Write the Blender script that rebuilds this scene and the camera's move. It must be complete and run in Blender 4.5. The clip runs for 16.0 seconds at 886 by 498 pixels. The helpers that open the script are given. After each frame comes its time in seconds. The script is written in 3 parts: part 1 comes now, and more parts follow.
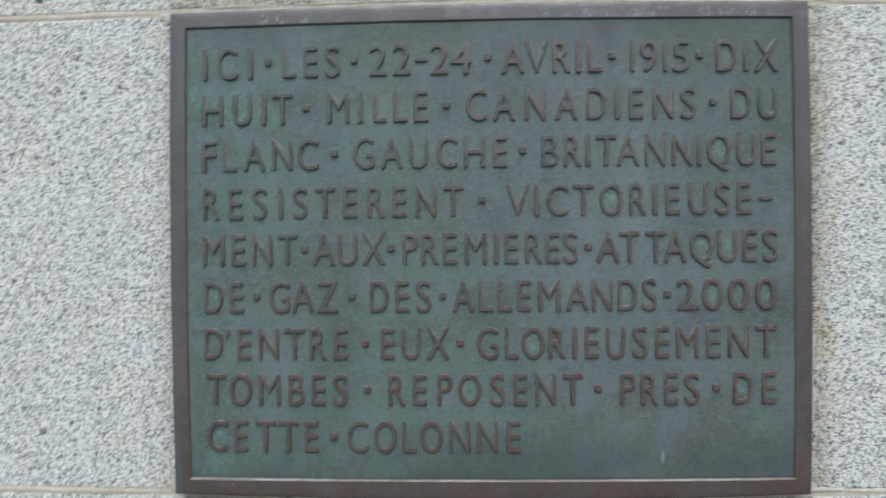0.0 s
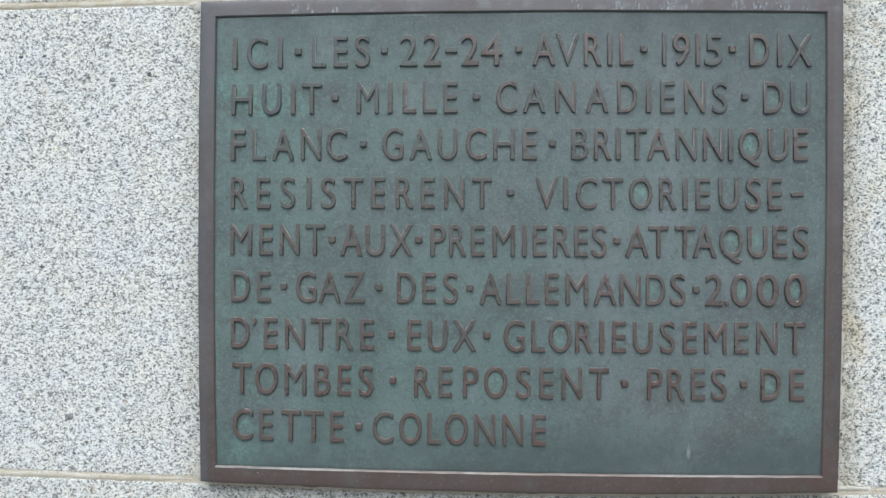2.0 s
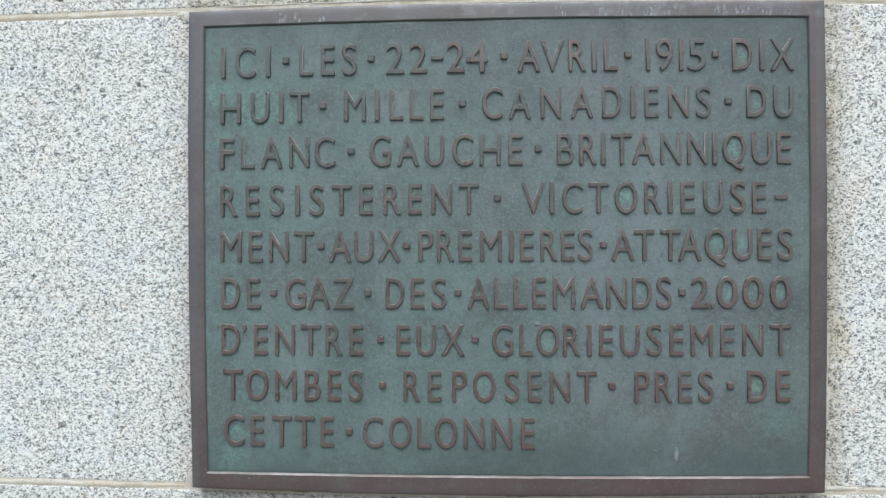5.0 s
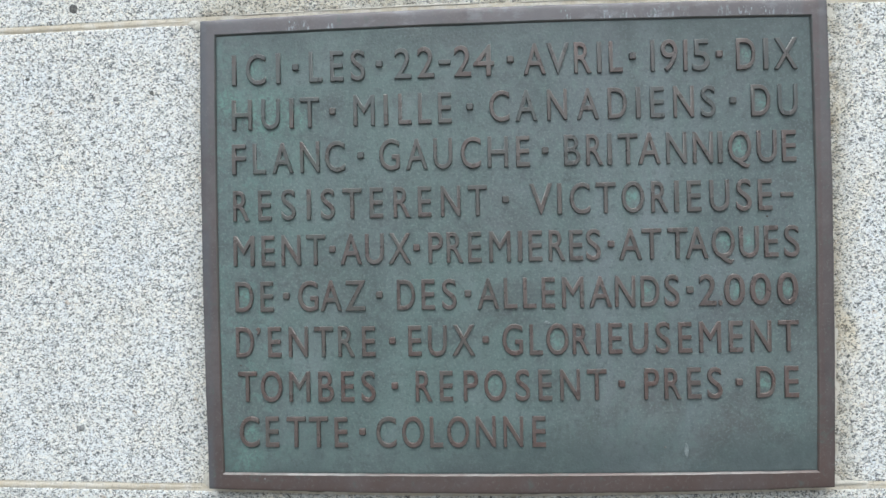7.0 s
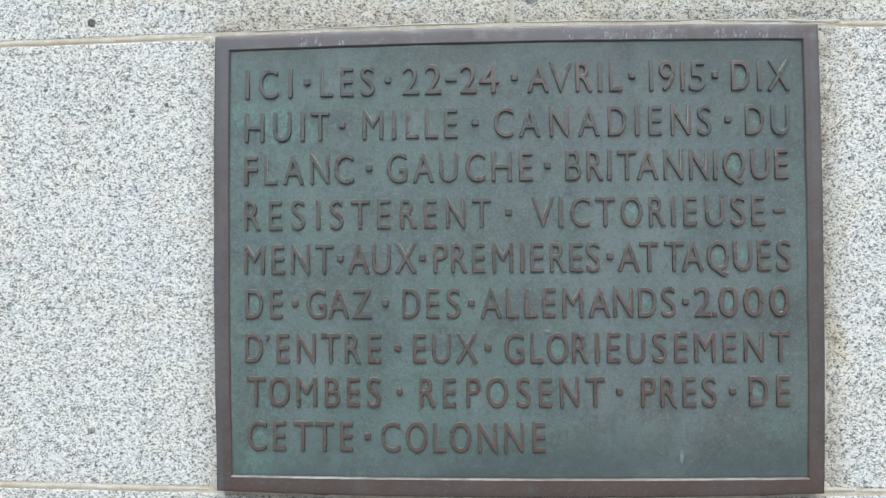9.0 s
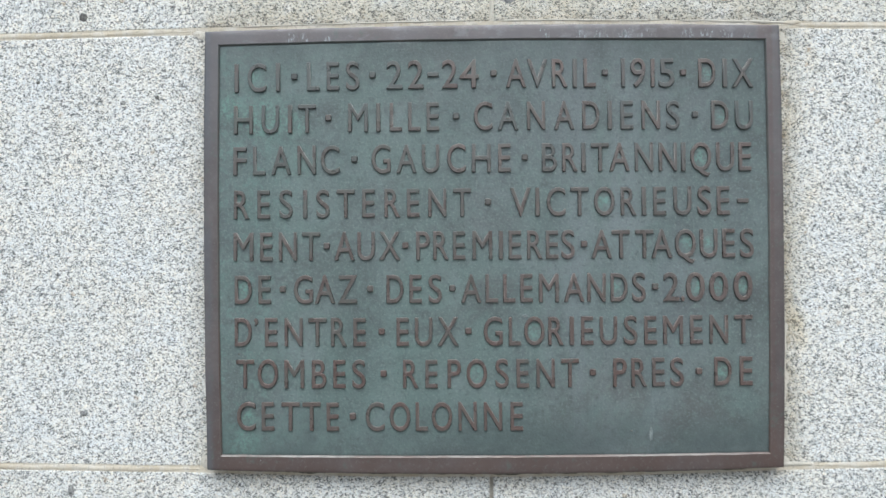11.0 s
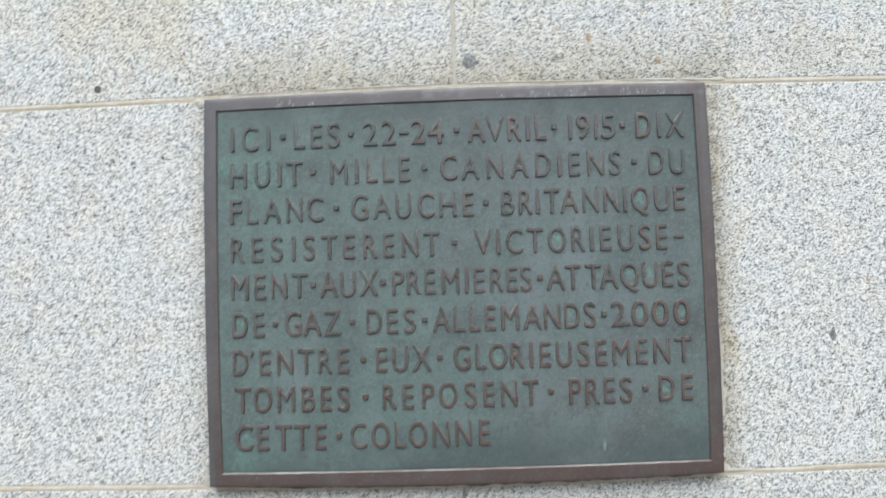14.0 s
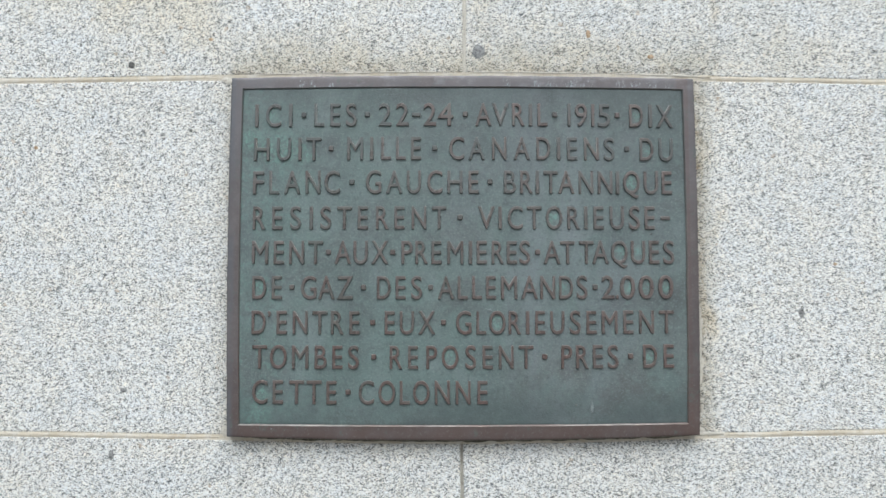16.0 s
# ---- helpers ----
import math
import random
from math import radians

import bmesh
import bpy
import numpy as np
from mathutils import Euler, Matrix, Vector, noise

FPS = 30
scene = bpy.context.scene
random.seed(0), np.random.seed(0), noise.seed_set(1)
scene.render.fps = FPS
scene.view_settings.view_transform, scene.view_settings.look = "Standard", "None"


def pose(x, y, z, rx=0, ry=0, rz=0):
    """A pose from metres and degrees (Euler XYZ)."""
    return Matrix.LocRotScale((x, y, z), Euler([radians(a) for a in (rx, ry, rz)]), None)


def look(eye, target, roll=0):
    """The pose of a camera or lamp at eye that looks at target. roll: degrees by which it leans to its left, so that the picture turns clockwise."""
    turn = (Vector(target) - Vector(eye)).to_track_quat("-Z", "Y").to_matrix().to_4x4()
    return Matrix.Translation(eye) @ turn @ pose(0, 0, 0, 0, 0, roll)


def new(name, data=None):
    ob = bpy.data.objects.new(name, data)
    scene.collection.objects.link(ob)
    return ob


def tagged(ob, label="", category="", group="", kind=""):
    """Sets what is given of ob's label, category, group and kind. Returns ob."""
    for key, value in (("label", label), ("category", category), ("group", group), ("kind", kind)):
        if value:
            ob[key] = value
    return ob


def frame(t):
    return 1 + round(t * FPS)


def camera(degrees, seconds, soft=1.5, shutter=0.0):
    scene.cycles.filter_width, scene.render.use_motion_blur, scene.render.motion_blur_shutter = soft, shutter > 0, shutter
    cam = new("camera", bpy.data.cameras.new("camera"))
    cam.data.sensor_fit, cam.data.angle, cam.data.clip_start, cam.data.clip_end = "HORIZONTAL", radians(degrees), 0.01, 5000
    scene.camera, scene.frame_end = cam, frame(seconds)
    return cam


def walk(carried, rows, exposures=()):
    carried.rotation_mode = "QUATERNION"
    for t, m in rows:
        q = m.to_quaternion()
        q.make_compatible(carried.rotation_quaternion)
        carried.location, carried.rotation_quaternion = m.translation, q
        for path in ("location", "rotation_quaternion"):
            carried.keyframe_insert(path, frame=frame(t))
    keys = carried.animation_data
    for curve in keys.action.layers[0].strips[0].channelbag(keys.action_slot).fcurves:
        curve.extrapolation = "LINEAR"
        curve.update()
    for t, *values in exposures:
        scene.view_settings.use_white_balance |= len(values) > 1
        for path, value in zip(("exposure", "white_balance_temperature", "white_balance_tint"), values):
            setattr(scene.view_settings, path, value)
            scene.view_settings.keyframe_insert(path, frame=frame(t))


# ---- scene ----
cam = camera(59.0, 16.0, soft=1.45, shutter=0.8)
PATH = [
    (0, (-0.0212, -0.9508, 1.5189), (-0.0613, 0.2485, 1.5121), -0.55),
    (0.1, (-0.0247, -0.9509, 1.5181), (-0.0706, 0.2482, 1.5064), -0.24),
    (0.5, (-0.0328, -0.9496, 1.5162), (-0.0713, 0.2496, 1.4991), -0.45),
    (1, (-0.0387, -0.9494, 1.5162), (-0.0842, 0.2496, 1.5003), -0.27),
    (1.5, (-0.0416, -0.9506, 1.5158), (-0.0901, 0.2482, 1.4968), 0.07),
    (2, (-0.0460, -0.9496, 1.5157), (-0.0968, 0.2493, 1.5007), 0.27),
    (2.5, (-0.0422, -0.9447, 1.5161), (-0.0905, 0.2544, 1.5092), 0.06),
    (3, (-0.0338, -0.9478, 1.5207), (-0.0766, 0.2514, 1.5177), -0.27),
    (3.5, (-0.0292, -0.9488, 1.5185), (-0.0740, 0.2504, 1.5149), -0.05),
    (4, (-0.0268, -0.9507, 1.5198), (-0.0756, 0.2483, 1.5125), -0.46),
    (4.2, (-0.0274, -0.9520, 1.5187), (-0.0775, 0.2469, 1.5082), -0.23),
    (6.3, (-0.0320, -0.9636, 1.5171), (-0.0945, 0.2348, 1.5122), -0.77),
    (6.5, (-0.0321, -0.9646, 1.5178), (-0.0948, 0.2337, 1.5125), -0.98),
    (7, (-0.0311, -0.9702, 1.5164), (-0.0959, 0.2281, 1.5117), -1.09),
    (7.5, (-0.0361, -0.9761, 1.5117), (-0.0954, 0.2224, 1.5066), -0.99),
    (8, (-0.0408, -0.9810, 1.5092), (-0.0936, 0.2178, 1.5062), -0.69),
    (8.5, (-0.0430, -0.9918, 1.5144), (-0.0966, 0.2070, 1.5250), -0.46),
    (10.8, (-0.0521, -1.0420, 1.5023), (-0.0791, 0.1575, 1.5221), -0.73),
    (11, (-0.0522, -1.0483, 1.5016), (-0.0673, 0.1516, 1.5111), -0.46),
    (11.5, (-0.0230, -1.0696, 1.4864), (-0.0372, 0.1303, 1.4953), -0.69),
    (11.9, (0.0312, -1.0748, 1.4929), (-0.0423, 0.1222, 1.5359), -0.21),
    (12, (0.0463, -1.0778, 1.5014), (-0.0397, 0.1176, 1.5607), 0.67),
    (12.1, (0.0569, -1.0837, 1.5001), (-0.0405, 0.1102, 1.5708), 1.16),
    (12.5, (0.1117, -1.0901, 1.4918), (-0.0494, 0.0964, 1.5702), 0.76),
    (13, (0.1320, -1.1091, 1.5097), (-0.0226, 0.0780, 1.5921), 0.26),
    (13.5, (0.0872, -1.1487, 1.5159), (0.0219, 0.0466, 1.6003), -1.47),
    (14, (-0.0055, -1.1851, 1.4987), (-0.0236, 0.0130, 1.5636), -1.81),
    (14.5, (-0.0244, -1.1967, 1.4767), (-0.0271, 0.0017, 1.5381), -0.68),
    (15, (-0.0343, -1.2323, 1.4775), (-0.0356, -0.0335, 1.5326), -0.18),
    (15.5, (-0.0478, -1.2590, 1.4561), (-0.0487, -0.0606, 1.5177), 0.18),
    (16, (-0.0458, -1.2824, 1.4477), (-0.0340, -0.0845, 1.5163), -0.06),
]
EXPOSURES = [(0.0, -0.24, 6120, 4.2), (0.5, -0.11, 6120, 4.2), (1.0, -0.04, 6120, 4.2), (2.0, 0.05, 6125, 4.2), (3.5, 0.10, 6130, 4.3), (8.5, 0.11, 6150, 4.5), (11.0, 0.13, 6200, 5.0), (13.0, 0.14, 6260, 5.4), (15.5, 0.12, 6280, 5.6), (16.0, 0.08, 6280, 5.6)]
walk(cam, [(t, look(eye, target, roll)) for t, eye, target, roll in PATH], EXPOSURES)

# ---- light: an overcast day, brightest overhead ----
SUN_UP, SUN_SIDE = 56.0, -8.0
world = bpy.data.worlds.new("overcast_sky")
scene.world = world
world.use_nodes = True
wn = world.node_tree.nodes
sky = wn.new("ShaderNodeTexSky")
sky.sky_type, sky.sun_disc = "NISHITA", False
sky.sun_elevation, sky.sun_rotation = radians(SUN_UP), radians(180 + SUN_SIDE)
sky.air_density, sky.dust_density, sky.ozone_density = 1.0, 6.0, 1.0
grey = wn.new("ShaderNodeHueSaturation")
grey.inputs["Saturation"].default_value = 0.75
world.node_tree.links.new(sky.outputs[0], grey.inputs["Color"])
world.node_tree.links.new(grey.outputs[0], wn["Background"].inputs[0])
wn["Background"].inputs[1].default_value = 0.125

sun = new("sun", bpy.data.lights.new("sun", "SUN"))
sun.data.energy, sun.data.angle, sun.data.color = 2.33, radians(52), (0.965, 0.99, 1.0)
sun.matrix_world = look(
    (5 * math.sin(radians(SUN_SIDE)) * math.cos(radians(SUN_UP)), -5 * math.cos(radians(SUN_SIDE)) * math.cos(radians(SUN_UP)), 5 * math.sin(radians(SUN_UP)) + 1.5),
    (0, 0, 1.5))


# ---- materials ----
class Nodes:
    """Short forms for writing node trees."""

    def __init__(self, name):
        self.m = bpy.data.materials.new(name)
        self.m.use_nodes = True
        self.t = self.m.node_tree
        self.b = self.t.nodes["Principled BSDF"]
        self.pos = self.t.nodes.new("ShaderNodeNewGeometry").outputs["Position"]

    def put(self, value, socket):
        if isinstance(value, bpy.types.NodeSocket):
            self.t.links.new(value, socket)
        elif isinstance(value, (tuple, list)):
            socket.default_value = (*value, 1.0) if len(value) == 3 and len(socket.default_value) == 4 else value
        else:
            socket.default_value = value

    def math(self, op, a, b=0.0, clamp=False):
        n = self.t.nodes.new("ShaderNodeMath")
        n.operation, n.use_clamp = op, clamp
        self.put(a, n.inputs[0]), self.put(b, n.inputs[1])
        return n.outputs[0]

    def vmath(self, op, a, b):
        n = self.t.nodes.new("ShaderNodeVectorMath")
        n.operation = op
        self.put(a, n.inputs[0]), self.put(b, n.inputs[1])
        return n.outputs["Value"] if op in ("DISTANCE", "LENGTH") else n.outputs[0]

    def noise(self, scale, detail=2.0, vec=None, rough=0.5, distortion=0.0):
        n = self.t.nodes.new("ShaderNodeTexNoise")
        n.inputs["Scale"].default_value, n.inputs["Detail"].default_value = scale, detail
        n.inputs["Roughness"].default_value, n.inputs["Distortion"].default_value = rough, distortion
        self.put(vec or self.pos, n.inputs["Vector"])
        return n.outputs[0]

    def cells(self, scale, vec=None):
        n = self.t.nodes.new("ShaderNodeTexVoronoi")
        n.inputs["Scale"].default_value = scale
        self.put(vec or self.pos, n.inputs["Vector"])
        return n.outputs["Color"], n.outputs["Distance"]

    def split(self, v):
        n = self.t.nodes.new("ShaderNodeSeparateXYZ")
        self.put(v, n.inputs[0])
        return n.outputs

    def stretch(self, k, vec=None):
        return self.vmath("MULTIPLY", vec or self.pos, k)

    def turned(self, degrees, k):
        """The position turned in the plane of the wall, then stretched."""
        n = self.t.nodes.new("ShaderNodeMapping")
        self.put(self.pos, n.inputs["Vector"])
        n.inputs["Rotation"].default_value = (0.0, radians(degrees), 0.0)
        return self.stretch(k, n.outputs[0])

    def ramp(self, f, *stops, steps=False):
        n = self.t.nodes.new("ShaderNodeValToRGB")
        e = n.color_ramp.elements
        n.color_ramp.interpolation = "CONSTANT" if steps else "LINEAR"
        while len(e) < len(stops):
            e.new(0.5)
        for k, (p, c) in zip(e, stops):
            k.position, k.color = p, (*c, 1.0) if isinstance(c, tuple) else (c, c, c, 1.0)
        self.put(f, n.inputs[0])
        return n.outputs[0]

    def map(self, f, a, b, lo=0.0, hi=1.0):
        n = self.t.nodes.new("ShaderNodeMapRange")
        n.interpolation_type = "SMOOTHSTEP"
        for v, i in zip((f, a, b, lo, hi), n.inputs):
            self.put(v, i)
        return n.outputs[0]

    def mix(self, f, a, b, mode="MIX"):
        n = self.t.nodes.new("ShaderNodeMix")
        n.data_type, n.blend_type = "RGBA", mode
        self.put(f, n.inputs[0]), self.put(a, n.inputs[6]), self.put(b, n.inputs[7])
        return n.outputs[2]

    def random(self):
        return self.t.nodes.new("ShaderNodeObjectInfo").outputs["Random"]

    def done(self, color, rough=0.6, metal=0.0, bump=None, strength=0.3, depth=0.001, spec=0.5):
        self.put(color, self.b.inputs["Base Color"]), self.put(rough, self.b.inputs["Roughness"])
        self.put(metal, self.b.inputs["Metallic"]), self.put(spec, self.b.inputs["Specular IOR Level"])
        if bump is not None:
            n = self.t.nodes.new("ShaderNodeBump")
            n.inputs["Strength"].default_value, n.inputs["Distance"].default_value = strength, depth
            self.put(bump, n.inputs["Height"])
            self.t.links.new(n.outputs[0], self.b.inputs["Normal"])
        return self.m


def box_distance(n, x0, x1, z0, z1):
    """How far a point of the wall lies outside an upright rectangle."""
    s = n.split(n.pos)
    dx = n.math("MAXIMUM", n.math("SUBTRACT", n.math("ABSOLUTE", n.math("SUBTRACT", s[0], (x0 + x1) / 2)), (x1 - x0) / 2), 0.0)
    dz = n.math("MAXIMUM", n.math("SUBTRACT", n.math("ABSOLUTE", n.math("SUBTRACT", s[2], (z0 + z1) / 2)), (z1 - z0) / 2), 0.0)
    return n.math("SQRT", n.math("ADD", n.math("MULTIPLY", dx, dx), n.math("MULTIPLY", dz, dz)))


def granite():
    n = Nodes("granite")
    wob = n.mix(0.0042, n.pos, n.t.nodes.new("ShaderNodeTexNoise").outputs[1], "ADD")
    wn_ = [k for k in n.t.nodes if k.type == "TEX_NOISE"][0]
    wn_.inputs["Scale"].default_value = 420.0
    n.put(n.pos, wn_.inputs["Vector"])
    r, g, b = n.split(n.cells(600.0, n.stretch((0.82, 1.0, 1.14), wob))[0])
    big = n.noise(120.0, 2.0)
    pick = n.math("ADD", n.math("MULTIPLY", r, 0.80), n.math("MULTIPLY", n.map(big, 0.3, 0.7), 0.20))
    grain = n.ramp(pick, (0.0, (0.06, 0.064, 0.07)), (0.17, (0.16, 0.169, 0.181)), (0.30, (0.335, 0.348, 0.363)), (0.41, (0.55, 0.568, 0.580)), (0.58, (0.710, 0.722, 0.729)), (1.0, (0.83, 0.841, 0.846)))
    fine = n.ramp(n.noise(1100.0, 1.0), (0.3, 0.77), (0.7, 1.10))
    col = n.mix(1.0, grain, fine, "MULTIPLY")
    # feldspar grains lean warm or cool one by one, and drift by the hand's breadth
    col = n.mix(1.0, col, n.ramp(b, (0.0, (0.94, 0.985, 1.035)), (0.35, (0.99, 1.0, 1.01)), (0.75, (1.005, 1.0, 0.99)), (1.0, (1.06, 1.005, 0.92))), "MULTIPLY")
    col = n.mix(1.0, col, n.ramp(n.noise(17.0, 3.0, rough=0.6), (0.34, (0.972, 0.992, 1.018)), (0.66, (1.020, 1.004, 0.976))), "MULTIPLY")
    # mica and tiny rusty grains
    col = n.mix(n.ramp(n.split(n.cells(190.0)[0])[1], (0.0, 0.0), (0.9965, 0.0), (0.998, 0.45)), col, (0.36, 0.25, 0.15))
    # block to block and broad warm weathering
    tone = n.ramp(n.random(), (0.0, (0.95, 0.955, 0.95)), (1.0, (1.03, 1.03, 1.02)))
    col = n.mix(1.0, col, tone, "MULTIPLY")
    s = n.split(n.pos)
    warm = n.map(n.noise(5.0, 4.0, rough=0.6), 0.44, 0.68)
    upper = n.map(s[2], 1.80, 1.83)
    col = n.mix(n.math("MULTIPLY", warm, n.math("ADD", n.math("MULTIPLY", upper, 0.40), 0.07)), col, n.mix(1.0, col, (0.90, 0.80, 0.62), "MULTIPLY"))
    # run-off dirt held round the bronze and along the bed joints
    d = box_distance(n, -0.378, 0.378, 1.221, 1.80)
    rag = n.noise(26.0, 4.0, rough=0.65)
    # most of it on the course above, little to the west
    reach = n.math("MULTIPLY", d, n.math("SUBTRACT", 2.1, n.math("MULTIPLY", upper, 1.1)))
    below = n.map(s[2], 1.205, 1.222, 0.35, 1.0)
    near = n.math("MULTIPLY", n.math("MULTIPLY", n.math("MULTIPLY", n.map(reach, 0.12, 0.0), below), n.map(s[0], -0.40, -0.36, 0.30, 1.0)), n.map(rag, 0.22, 0.56))
    col = n.mix(n.math("MULTIPLY", near, 0.95), col, n.mix(1.0, col, (0.74, 0.70, 0.61), "MULTIPLY"))
    edge = n.math("MULTIPLY", n.math("MULTIPLY", n.map(d, n.map(s[2], 1.205, 1.225, 0.020, 0.036), 0.004), n.map(s[0], -0.385, -0.37, 0.35, 1.0)), n.map(n.noise(55.0, 5.0, rough=0.7), 0.40, 0.60))
    col = n.mix(n.math("MULTIPLY", edge, 0.75), col, n.mix(1.0, col, (0.46, 0.41, 0.35), "MULTIPLY"))
    # rust bleeding beside the right-hand edge
    streak = n.math("MULTIPLY", n.math("MULTIPLY", n.map(s[0], 0.380, 0.398), n.map(s[0], 0.455, 0.405)), n.map(n.noise(9.0, 3.0, n.stretch((3.0, 1.0, 1.0))), 0.5, 0.7))
    col = n.mix(n.math("MULTIPLY", streak, 0.42), col, n.mix(1.0, col, (0.92, 0.76, 0.50), "MULTIPLY"))
    height = n.math("ADD", n.math("MULTIPLY", r, 0.5), n.math("ADD", n.noise(700.0, 2.0), n.noise(60.0, 2.0)))
    return n.done(col, n.ramp(g, (0.0, 0.55), (1.0, 0.8)), bump=height, strength=0.35, depth=0.0012, spec=0.35)


def mortar():
    n = Nodes("lime_mortar")
    col = n.ramp(n.noise(14.0, 5.0, rough=0.7), (0.3, (0.41, 0.360, 0.280)), (0.5, (0.50, 0.460, 0.385)), (0.7, (0.60, 0.575, 0.525)))
    # grit and pale grains like the stone's own dust
    col = n.mix(n.map(n.noise(60.0, 4.0, rough=0.7), 0.46, 0.62, 0.0, 0.5), col, (0.60, 0.60, 0.58))
    col = n.mix(n.map(n.noise(240.0, 2.0), 0.55, 0.68, 0.0, 0.50), col, (0.28, 0.255, 0.215))
    return n.done(col, 0.9, bump=n.noise(350.0, 4.0), strength=0.6, depth=0.0015, spec=0.2)


def pale_mortar():
    n = Nodes("pale_cement")
    col = n.ramp(n.noise(30.0, 5.0, rough=0.7), (0.3, (0.40, 0.39, 0.355)), (0.55, (0.52, 0.505, 0.46)), (0.75, (0.62, 0.605, 0.56)))
    col = n.mix(n.map(n.noise(190.0, 3.0), 0.56, 0.68, 0.0, 0.6), col, (0.30, 0.27, 0.23))
    return n.done(col, 0.9, bump=n.noise(420.0, 4.0), strength=0.6, depth=0.0015, spec=0.2)


# verdigris pools where rain lingers: x, z, radius
POOLS = ((-0.300, 1.684, 0.046), (-0.262, 1.675, 0.024), (-0.345, 1.700, 0.026), (-0.311, 1.738, 0.015), (-0.330, 1.250, 0.035), (-0.323, 1.290, 0.015),
         (0.266, 1.458, 0.013), (0.296, 1.458, 0.013), (0.328, 1.458, 0.013), (0.274, 1.628, 0.014), (0.255, 1.515, 0.014), (0.283, 1.515, 0.010),
         (0.299, 1.347, 0.012), (-0.329, 1.459, 0.012), (0.053, 1.402, 0.013), (-0.024, 1.347, 0.013), (0.284, 1.737, 0.011), (0.160, 1.459, 0.011),
         (0.301, 1.682, 0.011), (0.145, 1.571, 0.012))


def patina():
    n = Nodes("green_patinated_bronze")
    s = n.split(n.pos)
    run = n.noise(9.0, 4.0, n.stretch((1.6, 1.0, 0.45)), 0.6)
    col = n.ramp(run, (0.30, (0.100, 0.128, 0.138)), (0.46, (0.114, 0.156, 0.160)), (0.60, (0.128, 0.178, 0.178)), (0.74, (0.152, 0.196, 0.206)))
    # rain tracks
    tracks = n.map(n.noise(30.0, 3.0, n.stretch((1.0, 1.0, 0.10)), 0.55), 0.46, 0.70)
    col = n.mix(n.math("MULTIPLY", tracks, 0.35), col, (0.165, 0.200, 0.215))
    # greener towards the west edge, browner in the lower east corner
    green = n.math("MULTIPLY", n.map(s[0], 0.1, -0.36), n.map(n.noise(14.0, 4.0, rough=0.65), 0.35, 0.7))
    col = n.mix(n.math("MULTIPLY", green, 0.55), col, (0.118, 0.194, 0.184))
    wash = n.math("MULTIPLY", n.math("MULTIPLY", n.map(s[2], 1.54, 1.40), n.map(s[0], 0.18, -0.12)), n.map(n.noise(19.0, 4.0, rough=0.65), 0.30, 0.60, 0.2, 1.0))
    col = n.mix(n.math("MULTIPLY", wash, 0.45), col, (0.140, 0.212, 0.206))
    # a duller brown-grey area low in the east
    d = n.vmath("DISTANCE", n.stretch((1.0, 0.0, 1.6)), (0.22, 0.0, 1.6 * 1.275))
    low_brown = n.math("MULTIPLY", n.map(d, 0.22, 0.06), n.map(n.noise(12.0, 4.0, rough=0.6, distortion=0.6), 0.38, 0.66))
    col = n.mix(n.math("MULTIPLY", low_brown, 0.85), col, (0.094, 0.095, 0.099))
    cloud = n.noise(5.5, 4.0, n.stretch((1.0, 1.0, 1.5)), 0.55, 1.2)
    col = n.mix(n.map(cloud, 0.50, 0.70, 0.0, 0.60), col, (0.170, 0.208, 0.222))
    col = n.mix(n.map(cloud, 0.46, 0.28, 0.0, 0.62), col, (0.078, 0.094, 0.101))
    smear = n.map(n.noise(4.0, 3.0, n.stretch((1.0, 1.0, 2.2)), 0.5, 0.8), 0.52, 0.70)
    col = n.mix(n.math("MULTIPLY", smear, 0.45), col, (0.098, 0.106, 0.114))
    # wiped streaks slanting up through the lower east part
    low = n.math("MULTIPLY", n.map(s[0], -0.06, 0.10), n.map(s[2], 1.40, 1.30))
    wipe = n.noise(16.0, 4.0, n.turned(32.0, (0.28, 1.0, 1.0)), 0.6, 0.4)
    col = n.mix(n.math("MULTIPLY", n.map(wipe, 0.50, 0.64), n.math("ADD", n.math("MULTIPLY", low, 0.40), 0.12)), col, (0.165, 0.198, 0.204))
    col = n.mix(n.math("MULTIPLY", n.map(wipe, 0.48, 0.34), n.math("ADD", n.math("MULTIPLY", low, 0.95), 0.12)), col, (0.070, 0.074, 0.080))
    shade = n.math("MULTIPLY", n.math("MULTIPLY", n.map(s[0], -0.12, 0.14), n.map(s[2], 1.40, 1.54)), n.map(n.noise(7.0, 4.0, n.stretch((1.0, 1.0, 0.7)), 0.6), 0.30, 0.60, 0.35, 1.0))
    col = n.mix(n.math("MULTIPLY", shade, 0.22), col, (0.086, 0.098, 0.110))
    dusk = n.noise(6.5, 5.0, n.turned(24.0, (0.55, 1.0, 1.0)), 0.6, 0.5)
    col = n.mix(n.map(dusk, 0.50, 0.36, 0.0, 0.36), col, (0.070, 0.080, 0.086))
    # broad pale sky reflection painted below the head, and a dark upper east corner
    pale = n.math("MULTIPLY", n.map(n.math("ABSOLUTE", n.math("SUBTRACT", s[0], 0.150)), 0.16, 0.02), n.map(n.noise(12.0, 4.0, n.stretch((2.0, 1.0, 0.5))), 0.38, 0.62))
    col = n.mix(n.math("MULTIPLY", pale, 0.50), col, (0.180, 0.212, 0.238))
    corner = n.map(n.vmath("DISTANCE", n.stretch((1.0, 0.0, 1.3)), (0.345, 0.0, 1.3 * 1.765)), 0.12, 0.02)
